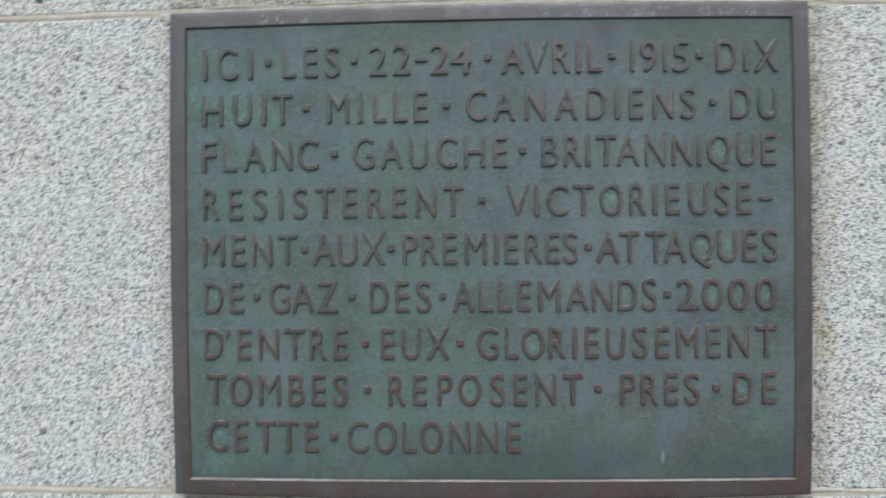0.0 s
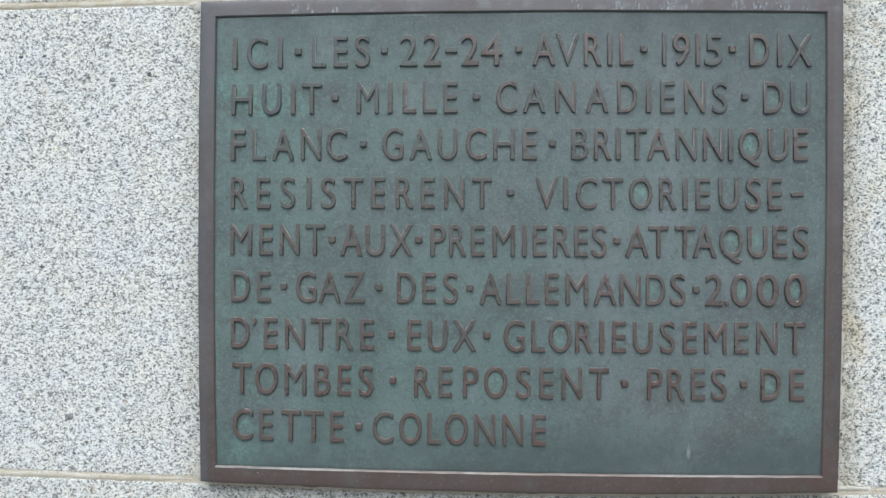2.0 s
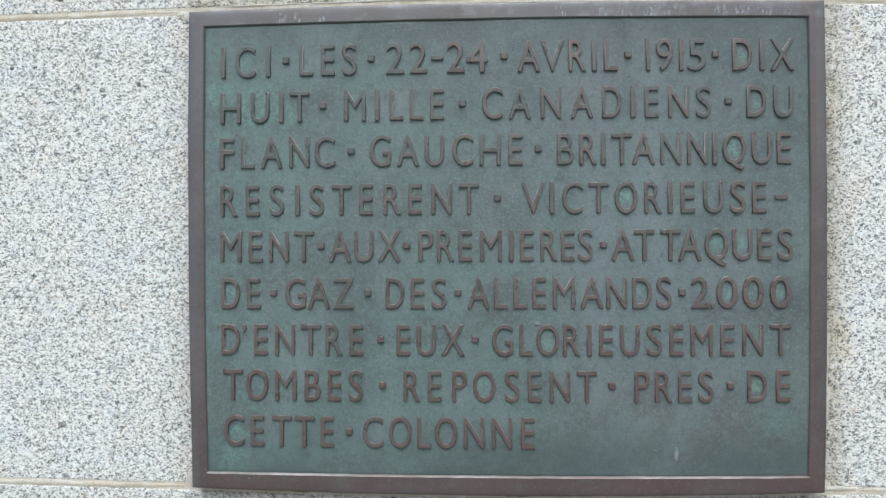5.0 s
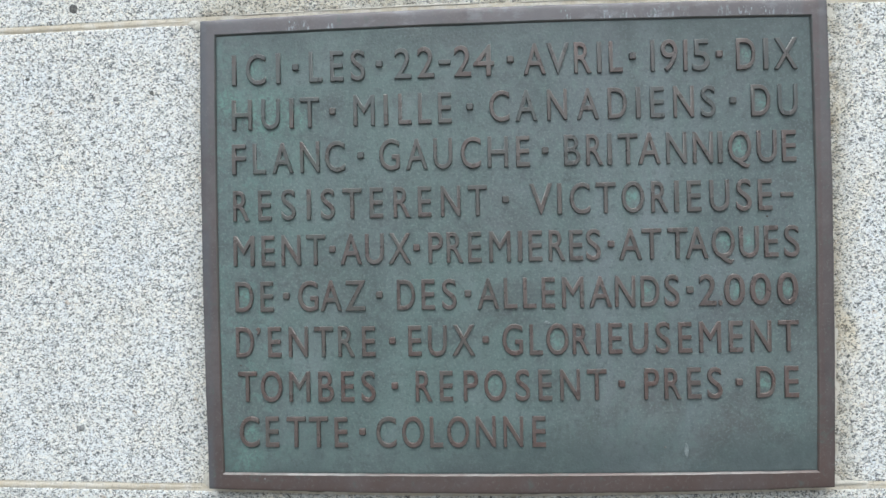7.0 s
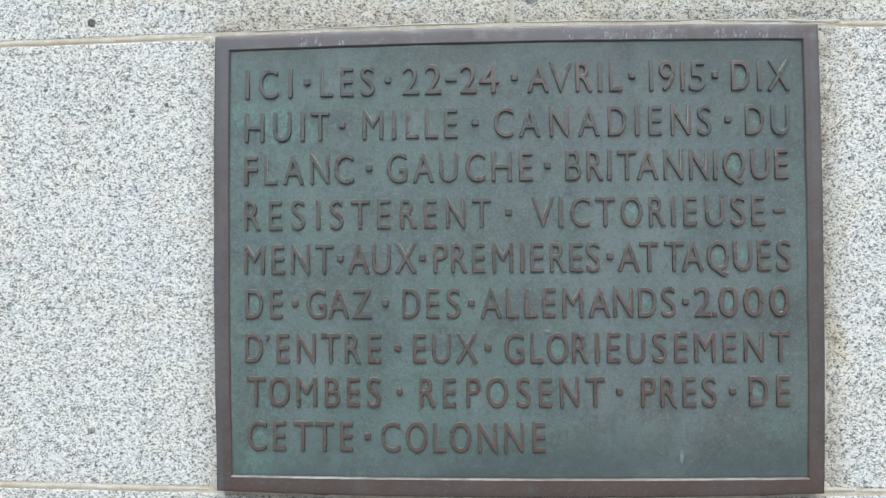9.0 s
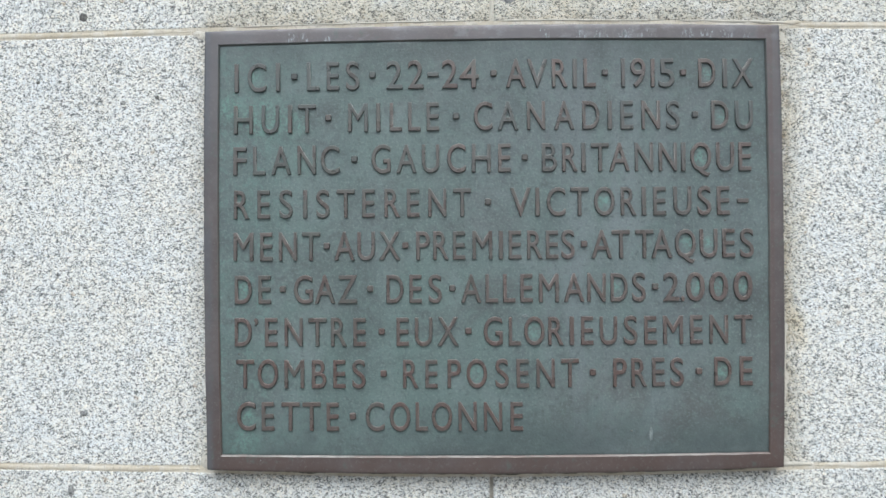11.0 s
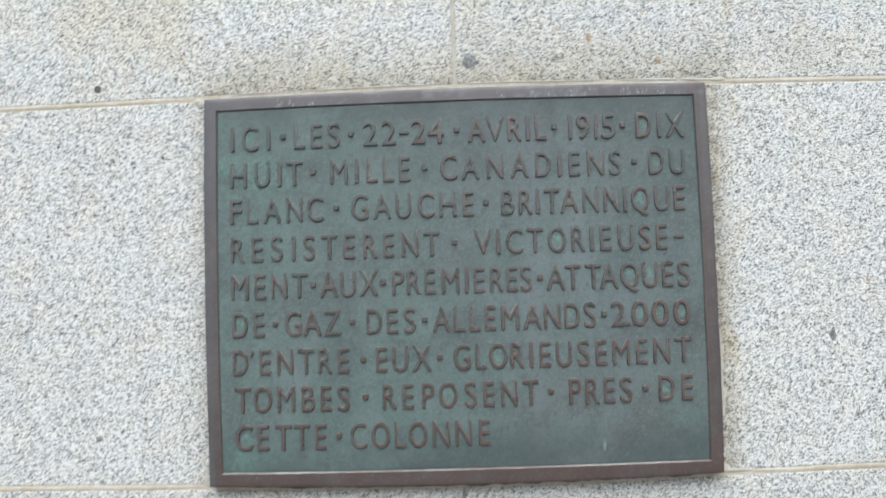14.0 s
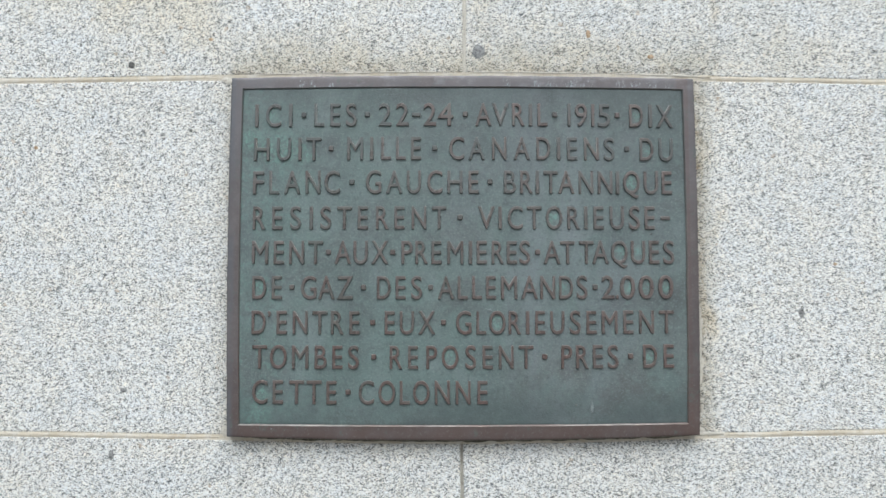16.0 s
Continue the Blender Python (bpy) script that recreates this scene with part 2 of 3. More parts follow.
    col = n.mix(n.math("MULTIPLY", corner, 0.30), col, (0.080, 0.098, 0.104))
    # verdigris pools
    pool = None
    ragged = n.mix(0.012, n.pos, n.t.nodes.new("ShaderNodeTexNoise").outputs[1], "ADD")
    k = [q for q in n.t.nodes if q.type == "TEX_NOISE"][-1]
    k.inputs["Scale"].default_value, k.inputs["Detail"].default_value = 110.0, 3.0
    n.put(n.pos, k.inputs["Vector"])
    flat = n.vmath("MULTIPLY", n.vmath("SUBTRACT", ragged, (0.006, 0.006, 0.006)), (1.0, 0.0, 1.0))
    for x, z, r in POOLS:
        one = n.map(n.vmath("DISTANCE", flat, (x, 0.0, z)), r, r * 0.25)
        pool = one if pool is None else n.math("MAXIMUM", pool, one)
    speck = n.map(n.noise(190.0, 4.0, rough=0.75), 0.44, 0.60)
    col = n.mix(n.math("MULTIPLY", pool, n.math("ADD", n.math("MULTIPLY", speck, 0.66), 0.06)), col, (0.175, 0.345, 0.305))
    # verdigris spray over the west side
    spray = n.math("MULTIPLY", n.map(s[0], -0.20, -0.34), n.map(n.noise(75.0, 5.0, rough=0.75), 0.49, 0.63))
    col = n.mix(n.math("MULTIPLY", spray, 0.42), col, (0.160, 0.290, 0.268))
    # mottling a few millimetres across
    mott = n.noise(105.0, 4.0, rough=0.65, distortion=0.5)
    col = n.mix(n.map(mott, 0.51, 0.66, 0.0, 0.42), col, (0.150, 0.215, 0.208))
    col = n.mix(n.map(mott, 0.48, 0.33, 0.0, 0.50), col, (0.082, 0.102, 0.108))
    # fine pale and dark flecks
    col = n.mix(n.map(n.noise(320.0, 3.0, rough=0.7), 0.51, 0.68, 0.0, 0.56), col, (0.21, 0.275, 0.272))
    col = n.mix(n.map(n.noise(210.0, 3.0, rough=0.7), 0.44, 0.28, 0.0, 0.45), col, (0.065, 0.084, 0.087))
    # shade painted along the foot of the field, and a little along its head
    foot = n.math("MAXIMUM", n.map(s[2], 1.315, 1.255), n.map(s[2], 1.730, 1.790, 0.0, 0.75))
    col = n.mix(n.math("MULTIPLY", foot, n.map(n.noise(13.0, 4.0, rough=0.6), 0.30, 0.62, 0.25, 0.72)), col, (0.066, 0.088, 0.094))
    # duller towards the head: shade put into the colour
    head_shade = n.math("MULTIPLY", n.map(s[2], 1.58, 1.74), n.map(n.noise(8.0, 4.0, n.stretch((1.0, 1.0, 0.6)), 0.6), 0.25, 0.60, 0.5, 1.0))
    col = n.mix(n.math("MULTIPLY", head_shade, 0.24), col, (0.078, 0.092, 0.100))
    col = n.mix(1.0, col, (0.955, 0.955, 0.952), "MULTIPLY")
    rough = n.map(n.noise(24.0, 4.0), 0.3, 0.7, 0.42, 0.62)
    return n.done(col, rough, 0.25, bump=n.math("ADD", n.noise(340.0, 4.0), n.math("MULTIPLY", n.noise(45.0, 2.0), 1.5)), strength=0.42, depth=0.0010)


def brown_bronze(name, dark, mid, light, rough=0.42, rim=False):
    n = Nodes(name)
    col = n.ramp(n.noise(22.0, 5.0, rough=0.65), (0.30, dark), (0.52, mid), (0.74, light))
    if rim:
        # redder below and inside, greyer along the outer edge; blue-grey sky sheen painted above
        s = n.split(n.pos)
        blur = n.noise(18.0, 4.0, rough=0.6)
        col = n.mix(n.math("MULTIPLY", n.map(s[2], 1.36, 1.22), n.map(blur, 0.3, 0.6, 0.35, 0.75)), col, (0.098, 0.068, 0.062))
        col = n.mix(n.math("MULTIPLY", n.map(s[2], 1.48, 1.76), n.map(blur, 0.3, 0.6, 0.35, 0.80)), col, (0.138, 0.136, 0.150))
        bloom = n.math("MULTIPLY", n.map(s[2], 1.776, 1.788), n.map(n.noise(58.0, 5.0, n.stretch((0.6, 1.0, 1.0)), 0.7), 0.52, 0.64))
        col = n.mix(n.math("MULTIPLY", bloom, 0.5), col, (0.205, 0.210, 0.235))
        # pale runs of lime and bird droppings down the head of the rim
        spots = None
        for x, r in ((-0.262, 0.010), (-0.245, 0.008), (-0.216, 0.007), (0.072, 0.008), (0.118, 0.012), (0.140, 0.020), (0.178, 0.022), (0.206, 0.014), (0.257, 0.014), (0.282, 0.012), (0.308, 0.012), (0.332, 0.008)):
            one = n.map(n.math("ABSOLUTE", n.math("SUBTRACT", s[0], x)), r, r * 0.3)
            spots = one if spots is None else n.math("MAXIMUM", spots, one)
        head = n.math("MULTIPLY", spots, n.map(s[2], 1.770, 1.780))
        runs = n.math("MULTIPLY", n.map(n.noise(260.0, 5.0, n.stretch((1.0, 1.0, 0.35)), 0.75, 0.4), 0.50, 0.62), n.map(n.math("ADD", s[2], n.math("MULTIPLY", n.noise(120.0, 2.0), 0.012)), 1.804, 1.794))
        col = n.mix(n.math("MULTIPLY", n.math("MULTIPLY", head, runs), 0.75), col, (0.34, 0.385, 0.43))
        # bluish film along the outer half of the west side
        film = n.math("MULTIPLY", n.map(s[0], -0.366, -0.374), n.map(n.noise(30.0, 4.0, n.stretch((1.0, 1.0, 0.3)), 0.6), 0.36, 0.60, 0.2, 0.75))
        col = n.mix(film, col, (0.112, 0.120, 0.140))
        inner = n.math("MULTIPLY", n.map(s[0], 0.345, 0.352), n.map(s[0], 0.3690, 0.3655))
        col = n.mix(n.math("MULTIPLY", inner, 0.32), col, (0.112, 0.074, 0.068))
    else:
        # verdigris creeping over the letters, most in the west
        s = n.split(n.pos)
        creep = n.math("MULTIPLY", n.map(n.noise(15.0, 4.0, rough=0.6), 0.36, 0.62), n.map(s[0], 0.16, -0.30, 0.30, 0.80))
        col = n.mix(creep, col, (0.104, 0.120, 0.116))
        # the upper lines have dulled to the field's own grey-green, some letters more than others
        dull = n.math("MULTIPLY", n.map(s[2], 1.46, 1.72, 0.10, 0.95), n.map(n.math("ADD", n.math("MULTIPLY", n.random(), 0.5), n.noise(34.0, 4.0, rough=0.65)), 0.42, 1.15))
        col = n.mix(dull, col, (0.100, 0.114, 0.117))
        # redder where rain reaches least
        col = n.mix(n.math("MULTIPLY", n.map(s[2], 1.52, 1.32), n.map(n.noise(20.0, 3.0), 0.35, 0.6, 0.25, 0.70)), col, (0.124, 0.083, 0.076))
    col = n.mix(n.map(n.noise(260.0, 3.0, rough=0.7), 0.55, 0.72, 0.0, 0.5), col, (0.165, 0.168, 0.165))
    col = n.mix(n.map(n.noise(75.0, 4.0, rough=0.7), 0.56, 0.72, 0.0, 0.5), col, (0.095, 0.128, 0.122))
    return n.done(col, n.map(n.noise(60.0, 3.0), 0.3, 0.7, rough - 0.06, rough + 0.14), 0.35, bump=n.noise(300.0, 4.0), strength=0.2, depth=0.0006)


def plain(name, a, b, scale, rough=0.8):
    n = Nodes(name)
    return n.done(n.ramp(n.noise(scale, 4.0, rough=0.65), (0.35, a), (0.65, b)), rough, bump=n.noise(scale * 2, 3.0), strength=0.4, depth=0.001, spec=0.3)


GRANITE, MORTAR, CEMENT, PATINA = granite(), mortar(), pale_mortar(), patina()
FRAME = brown_bronze("brown_bronze", (0.088, 0.077, 0.081), (0.115, 0.101, 0.105), (0.148, 0.134, 0.141), 0.46, True)
LETTER = brown_bronze("rubbed_bronze", (0.104, 0.086, 0.084), (0.138, 0.113, 0.110), (0.186, 0.156, 0.150), 0.30)
# lighter copy of the rim's bronze, painting light onto the inner step
SLOPE = brown_bronze("lit_slope", (0.125, 0.108, 0.104), (0.170, 0.148, 0.142), (0.225, 0.200, 0.192), 0.40)
LIME = plain("lime_spatter", (0.17, 0.21, 0.22), (0.36, 0.41, 0.44), 300.0)
# brighter bronze that paints the sky's glint on the bottom ledge
LIP = brown_bronze("skylit_bronze_edge", (0.24, 0.23, 0.226), (0.35, 0.337, 0.332), (0.46, 0.447, 0.442), 0.36)
DARK = plain("dark_mineral", (0.05, 0.052, 0.053), (0.17, 0.17, 0.165), 260.0)
LEAD = plain("grey_filler", (0.085, 0.088, 0.092), (0.33, 0.34, 0.345), 260.0)
DRIP = plain("dull_drip", (0.135, 0.165, 0.172), (0.215, 0.250, 0.258), 300.0)
FILL = plain("pale_filler", (0.10, 0.106, 0.112), (0.33, 0.345, 0.355), 200.0)
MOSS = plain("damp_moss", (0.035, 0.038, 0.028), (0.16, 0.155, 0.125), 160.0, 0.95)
RUST = plain("rust_stain", (0.24, 0.155, 0.09), (0.50, 0.40, 0.29), 260.0)
SOIL = plain("grit_paving", (0.16, 0.155, 0.145), (0.30, 0.29, 0.27), 30.0, 0.9)


# ---- mesh helpers ----
def lens_bow(x, z):
    """How far a place of the wall is bowed (in x and z) to fit the camera's view through its lens: beds and the
    plaque's edges stand a few millimetres full in the middle.
    """
    up, out = max(-1.0, min(1.0, (z - 1.510) / 0.290)), x / 0.378
    full = 0.0048 if up > 0 else 0.0036 + 0.0036 * max(0.0, min(1.0, (1.2365 - z) / 0.015))
    arch = full * (1 - out * out) if abs(out) < 1 else -0.018 * (min(abs(x), 0.80) - 0.378)
    side = 0.0032 * max(-1.0, min(1.0, out)) * (1 - up * up) * max(0.0, min(1.0, 1 - 4 * (abs(out) - 1)))
    return side, arch * up


def lens_bowed(bm):
    for v in bm.verts:
        dx, dz = lens_bow(v.co.x, v.co.z)
        v.co.x, v.co.z = v.co.x + dx, v.co.z + dz
    return bm


def band(x0, x1, y0, y1, z0, z1, n=60):
    """A long bar cut into n lengths, so that it can follow a bed bowed to the lens."""
    bm = bmesh.new()
    rows = [[bm.verts.new((x0 + (x1 - x0) * i / n, y, z)) for y, z in ((y0, z0), (y1, z0), (y1, z1), (y0, z1))] for i in range(n + 1)]
    for p, q in zip(rows, rows[1:]):
        for k in range(4):
            bm.faces.new((p[k], p[(k + 1) % 4], q[(k + 1) % 4], q[k]))
    bm.faces.new(rows[0]), bm.faces.new(rows[-1])
    return bm


def mesh_of(name, bm, material, smooth=False):
    bmesh.ops.recalc_face_normals(bm, faces=bm.faces)
    me = bpy.data.meshes.new(name)
    bm.to_mesh(me)
    bm.free()
    me.materials.append(material)
    if smooth:
        me.polygons.foreach_set("use_smooth", [True] * len(me.polygons))
    return me


def part(name, bm, material, parent, label="", smooth=False):
    """Links a bmesh as one mesh object under a thing or a part."""
    ob = new(name, mesh_of(name, bm, material, smooth))
    ob.parent = parent
    return tagged(ob, label)


def box(x0, x1, y0, y1, z0, z1):
    bm = bmesh.new()
    bmesh.ops.create_cube(bm, size=1.0)
    for v in bm.verts:
        v.co = ((x0 + x1) / 2 + v.co.x * (x1 - x0), (y0 + y1) / 2 + v.co.y * (y1 - y0), (z0 + z1) / 2 + v.co.z * (z1 - z0))
    return bm


def hewn_block(x0, x1, z0, z1, depth, seed):
    """A sawn block: a fine front face whose arrises are rounded and chipped a little."""
    nx, nz = max(24, int((x1 - x0) / 0.012)), max(20, int((z1 - z0) / 0.012))
    bm = bmesh.new()
    xs = [x0, x0 + 0.0012, x0 + 0.003] + [x0 + 0.003 + (x1 - x0 - 0.006) * i / nx for i in range(1, nx)] + [x1 - 0.003, x1 - 0.0012, x1]
    zs = [z0, z0 + 0.0012, z0 + 0.003] + [z0 + 0.003 + (z1 - z0 - 0.006) * i / nz for i in range(1, nz)] + [z1 - 0.003, z1 - 0.0012, z1]
    rows = []
    for z in zs:
        row = []
        for x in xs:
            e = min(x - x0, x1 - x, z - z0, z1 - z)
            back = 0.0018 * max(0.0, 1 - e / 0.003) ** 2
            a = noise.noise(Vector((x * 40, seed * 7.1, z * 40)))
            b = noise.noise(Vector((x * 11 + 31, seed * 3.3, z * 11)))
            chip = 0.0016 * max(0.0, noise.noise(Vector((x * 24, seed * 5.7, z * 24 + 9)))) if e < 0.002 else 0.0
            sx = chip * ((x - x0 < 0.002) - (x1 - x < 0.002)) + (0.0006 * a if e < 0.002 else 0)
            sz = chip * ((z - z0 < 0.002) - (z1 - z < 0.002)) + (0.0006 * b if e < 0.002 else 0)
            row.append(bm.verts.new((x + sx, back + 0.00035 * b, z + sz)))
        rows.append(row)
    for p, q in zip(rows, rows[1:]):
        for i in range(len(p) - 1):
            bm.faces.new((p[i], p[i + 1], q[i + 1], q[i]))
    rim = rows[0] + [r[-1] for r in rows[1:]] + rows[-1][-2::-1] + [r[0] for r in rows[-2:0:-1]]
    tail = [bm.verts.new((v.co.x, depth, v.co.z)) for v in rim]
    for i in range(len(rim)):
        j = (i + 1) % len(rim)
        bm.faces.new((rim[i], tail[i], tail[j], rim[j]))
    bm.faces.new(tail)
    return bm


def blot(x, z, rx, rz, seed, y=0.0, proud=0.0009, n=18):
    """A small ragged patch, domed a little off its surface."""
    bm = bmesh.new()
    rings = []
    for f, h in ((1.0, -0.0004), (0.8, 0.6 * proud), (0.4, proud)):
        rings.append([bm.verts.new((x + math.cos(a) * rx * f * (1 + 0.34 * noise.noise(Vector((math.cos(a) * 1.7, math.sin(a) * 1.7, seed)))), y - h,
                                    z + math.sin(a) * rz * f * (1 + 0.34 * noise.noise(Vector((math.cos(a) * 1.7 + 5, math.sin(a) * 1.7, seed)))))) for a in (2 * math.pi * i / n for i in range(n))])
    for p, q in zip(rings, rings[1:]):
        for i in range(n):
            bm.faces.new((p[i], p[(i + 1) % n], q[(i + 1) % n], q[i]))
    bm.faces.new(rings[-1])
    return bm


def ragged_bead(a, b, width, proud, seed, y=0.0, step=0.004):
    """A smeared bead of mortar from a to b on the wall (x, z), half-round and uneven."""
    a, b = Vector((a[0], y, a[1])), Vector((b[0], y, b[1]))
    way = (b - a).normalized()
    side = way.cross(Vector((0, 1, 0)))
    n = max(3, int((b - a).length / step))
    bm = bmesh.new()
    rows = []
    for i in range(n + 1):
        p = a + (b - a) * (i / n)
        end = min(1.0, 0.25 + 10.0 * min(i, n - i) / n)
        k = 1 + 0.60 * noise.noise(Vector((p.x * 60, seed, p.z * 60))) + 0.45 * noise.noise(Vector((p.x * 170, seed, p.z * 170)))
        m = 0.6 * width * noise.noise(Vector((p.x * 35 + 8, seed, p.z * 35)))
        rows.append([bm.verts.new(p + side * (0.5 * width * k * u * end + 0.4 * m) + Vector((0, -proud * h * k * end, 0))) for u, h in ((-1, -0.3), (-0.75, 0.6), (0, 1), (0.75, 0.6), (1, -0.3))])
    for p, q in zip(rows, rows[1:]):
        for i in range(4):
            bm.faces.new((p[i], p[i + 1], q[i + 1], q[i]))
    return bm


# ---- ground ----
bm = box(-400, 400, -400, 400, -0.3, 0.0)
ground = tagged(new("ground", mesh_of("ground", bm, SOIL)), "plain grey grit ground before the granite wall", "ground", kind="structure")

# ---- the granite wall ----
BED = (0.035, 0.626, 1.2172, 1.8060, 2.398, 2.99)
GAP, THIN = 0.0060, 0.0050
WIDE = 1.9
wall = new("wall_front", mesh_of("wall_front", box(-WIDE - 0.004, WIDE + 0.004, 0.030, 0.62, 0.0, 2.99), MORTAR))
tagged(wall, "pale speckled granite ashlar wall with beige mortar joints", "wall", kind="structure")
blocks = {}
for i, (lo, hi) in enumerate(zip((-0.06,) + BED, BED)):
    cuts = (-WIDE, -0.95, 0.95, WIDE) if i % 2 == 1 else (-WIDE, 0.0024 if i == 4 else -0.0030, WIDE)
    for j, (a, b) in enumerate(zip(cuts, cuts[1:])):
        bm = hewn_block(a + THIN / 2, b - THIN / 2, lo + GAP / 2, hi - GAP / 2, 0.08, i * 5 + j)
        blocks[i, j] = part("granite_block", lens_bowed(bm), GRANITE, wall)
    if i < 5:
        part("bed_joint", lens_bowed(band(-WIDE, WIDE, 0.0005, 0.06, hi - GAP / 2 - 0.002, hi + GAP / 2 + 0.002, 90)), MORTAR, wall)
    # the upright joint under the bronze has lost its pointing
    for x in cuts[1:-1]:
        part("upright_joint", lens_bowed(box(x - THIN / 2 - 0.001, x + THIN / 2 + 0.001, 0.009 if i == 2 else 0.0016, 0.06, lo + GAP / 2 + 0.002, hi - GAP / 2 - 0.002)), CEMENT, wall)

# inclusions, plugs and rust marks in the stone: x, z, half width, half height, material, name
MARKS = (
    (4, 0, -0.5480, 1.8268, 0.0062, 0.0066, DARK, "dark_inclusion"), (4, 0, -0.6330, 1.8600, 0.0030, 0.0034, LEAD, "dark_inclusion"),
    (4, 0, -0.5650, 1.8520, 0.0026, 0.0024, LEAD, "dark_inclusion"), (4, 0, -0.4180, 1.8700, 0.0044, 0.0032, RUST, "rust_spot"),
    (4, 1, 0.0266, 1.8500, 0.0110, 0.0128, FILL, "grey_plug"), (4, 1, 0.2094, 1.8803, 0.0042, 0.0078, RUST, "rust_spot"),
    (4, 1, 0.3130, 1.8420, 0.0060, 0.0040, RUST, "rust_spot"),
    (3, 1, 0.5550, 1.4162, 0.0058, 0.0088, LEAD, "dark_inclusion"), (3, 1, 0.5555, 1.4200, 0.0026, 0.0024, DARK, "dark_inclusion"),
    (3, 1, -0.6100, 1.7390, 0.0030, 0.0026, DARK, "dark_inclusion"), (3, 1, -0.4490, 1.7170, 0.0034, 0.0030, DARK, "dark_inclusion"),
    (3, 1, -0.4950, 1.7100, 0.0046, 0.0034, LEAD, "dark_inclusion"), (3, 1, -0.7020, 1.6880, 0.0044, 0.0036, RUST, "rust_spot"),
    (3, 1, -0.5500, 1.2930, 0.0060, 0.0044, LEAD, "dark_inclusion"), (3, 1, 0.6130, 1.4960, 0.0036, 0.0030, RUST, "rust_spot"),
    (3, 1, 0.5970, 1.7010, 0.0032, 0.0030, LEAD, "dark_inclusion"), (3, 1, -0.5340, 1.6230, 0.0026, 0.0022, LEAD, "dark_inclusion"),
    (2, 0, -0.5680, 1.1890, 0.0052, 0.0100, LEAD, "dark_inclusion"),
)
for k, (i, j, x, z, rx, rz, mat, name) in enumerate(MARKS):
    part(name, blot(x, z, rx, rz, 3.7 * k), mat, blocks[i, j], "", True)

# cement smeared round the bronze and pointing that stands proud in places
for k, (a, b, w, h) in enumerate((
        ((0.3800, 1.226), (0.3800, 1.796), 0.0070, 0.0030), ((0.3850, 1.30), (0.3845, 1.43), 0.0070, 0.0018), ((-0.3805, 1.224), (-0.3805, 1.796), 0.0050, 0.0022),
        ((0.380, 1.2200), (0.425, 1.2205), 0.0060, 0.0009), ((-0.384, 1.8030), (-0.400, 1.8010), 0.0070, 0.0006))):
    part("cement_bead", lens_bowed(ragged_bead(a, b, w, h, k * 2.3)), CEMENT, blocks[3, 1], "pale cement smeared against the bronze", True)
for k, (x, z, rx, rz) in enumerate(((-0.386, 1.2275, 0.0075, 0.0095), (0.385, 1.2245, 0.0080, 0.0060), (0.3885, 1.790, 0.0050, 0.0080), (-0.388, 1.7985, 0.008, 0.0045), (0.3885, 1.335, 0.0038, 0.0100), (0.3875, 1.402, 0.0034, 0.0080), (0.3878, 1.262, 0.0030, 0.0070))):
    part("cement_lump", lens_bowed(blot(x, z, rx, rz, 40 + 3.1 * k, 0.0, 0.0005)), CEMENT, blocks[3, 1], "", True)
for k, (a, b, w) in enumerate((((-0.386, 1.8042), (0.386, 1.8042), 0.0058), ((-1.2, 1.8060), (-0.40, 1.8062), 0.0068), ((0.384, 1.8062), (1.2, 1.8060), 0.0064), ((-1.2, 1.2170), (-0.395, 1.2166), 0.0070), ((0.42, 1.2172), (1.2, 1.2172), 0.0072))):
    part("pointing", lens_bowed(ragged_bead(a, b, w, 0.0006, 60 + k, 0.0014 if k == 0 else 0.0004)), MORTAR, wall, "", True)

# pale pointing squeezed out along the bed over the bronze and up the joint above it
for k, (a, b, w) in enumerate((((0.010, 1.8112), (0.235, 1.8108), 0.0034), ((0.250, 1.8108), (0.405, 1.8092), 0.0040), ((-0.355, 1.8100), (-0.020, 1.8112), 0.0024))):
    part("pointing", lens_bowed(ragged_bead(a, b, w, 0.0010, 90 + k, 0.0006)), CEMENT, wall, "", True)
part("pointing", ragged_bead((0.0022, 1.8150), (0.0026, 2.10), 0.0052, 0.0007, 95, 0.0008), CEMENT, wall, "", True)
part("cement_lump", blot(0.403, 1.8085, 0.0125, 0.0030, 71, 0.0, 0.0008), MORTAR, wall, "", True)

part("moss_line", lens_bowed(ragged_bead((-0.379, 1.2188), (0.381, 1.2188), 0.0062, 0.0022, 77.0, 0.0004)), MOSS, wall, "dark damp moss along the plaque's foot", True)

# ---- the bronze plaque ----
X, Z0, Z1 = 0.3775, 1.2215, 1.7997
BACK = -0.0189
plaque = tagged(new("memorial_plaque"), "weathered green bronze plaque with raised brown French lettering on granite", "plaque")
plaque.location = (0, 0, 0)


def swept_rim(section, n=60):
    """A section (distance in from the edge, depth) carried round the plaque with mitred corners."""
    bm = bmesh.new()
    loops = []
    for d, y in section:
        x, lo, hi = X - d, Z0 + d, Z1 - d
        ring = [(-x + 2 * x * i / n, lo) for i in range(n)] + [(x, lo + (hi - lo) * i / n) for i in range(n)] + [(x - 2 * x * i / n, hi) for i in range(n)] + [(-x, hi - (hi - lo) * i / n) for i in range(n)]
        loops.append([bm.verts.new((px + 0.0004 * noise.noise(Vector((px * 25, 1.0, pz * 25))), y, pz + 0.0004 * noise.noise(Vector((px * 25, 9.0, pz * 25))))) for px, pz in ring])
    for p, q in zip(loops, loops[1:]):
        for i in range(len(p)):
            j = (i + 1) % len(p)
            bm.faces.new((p[i], p[j], q[j], q[i]))
    return bm


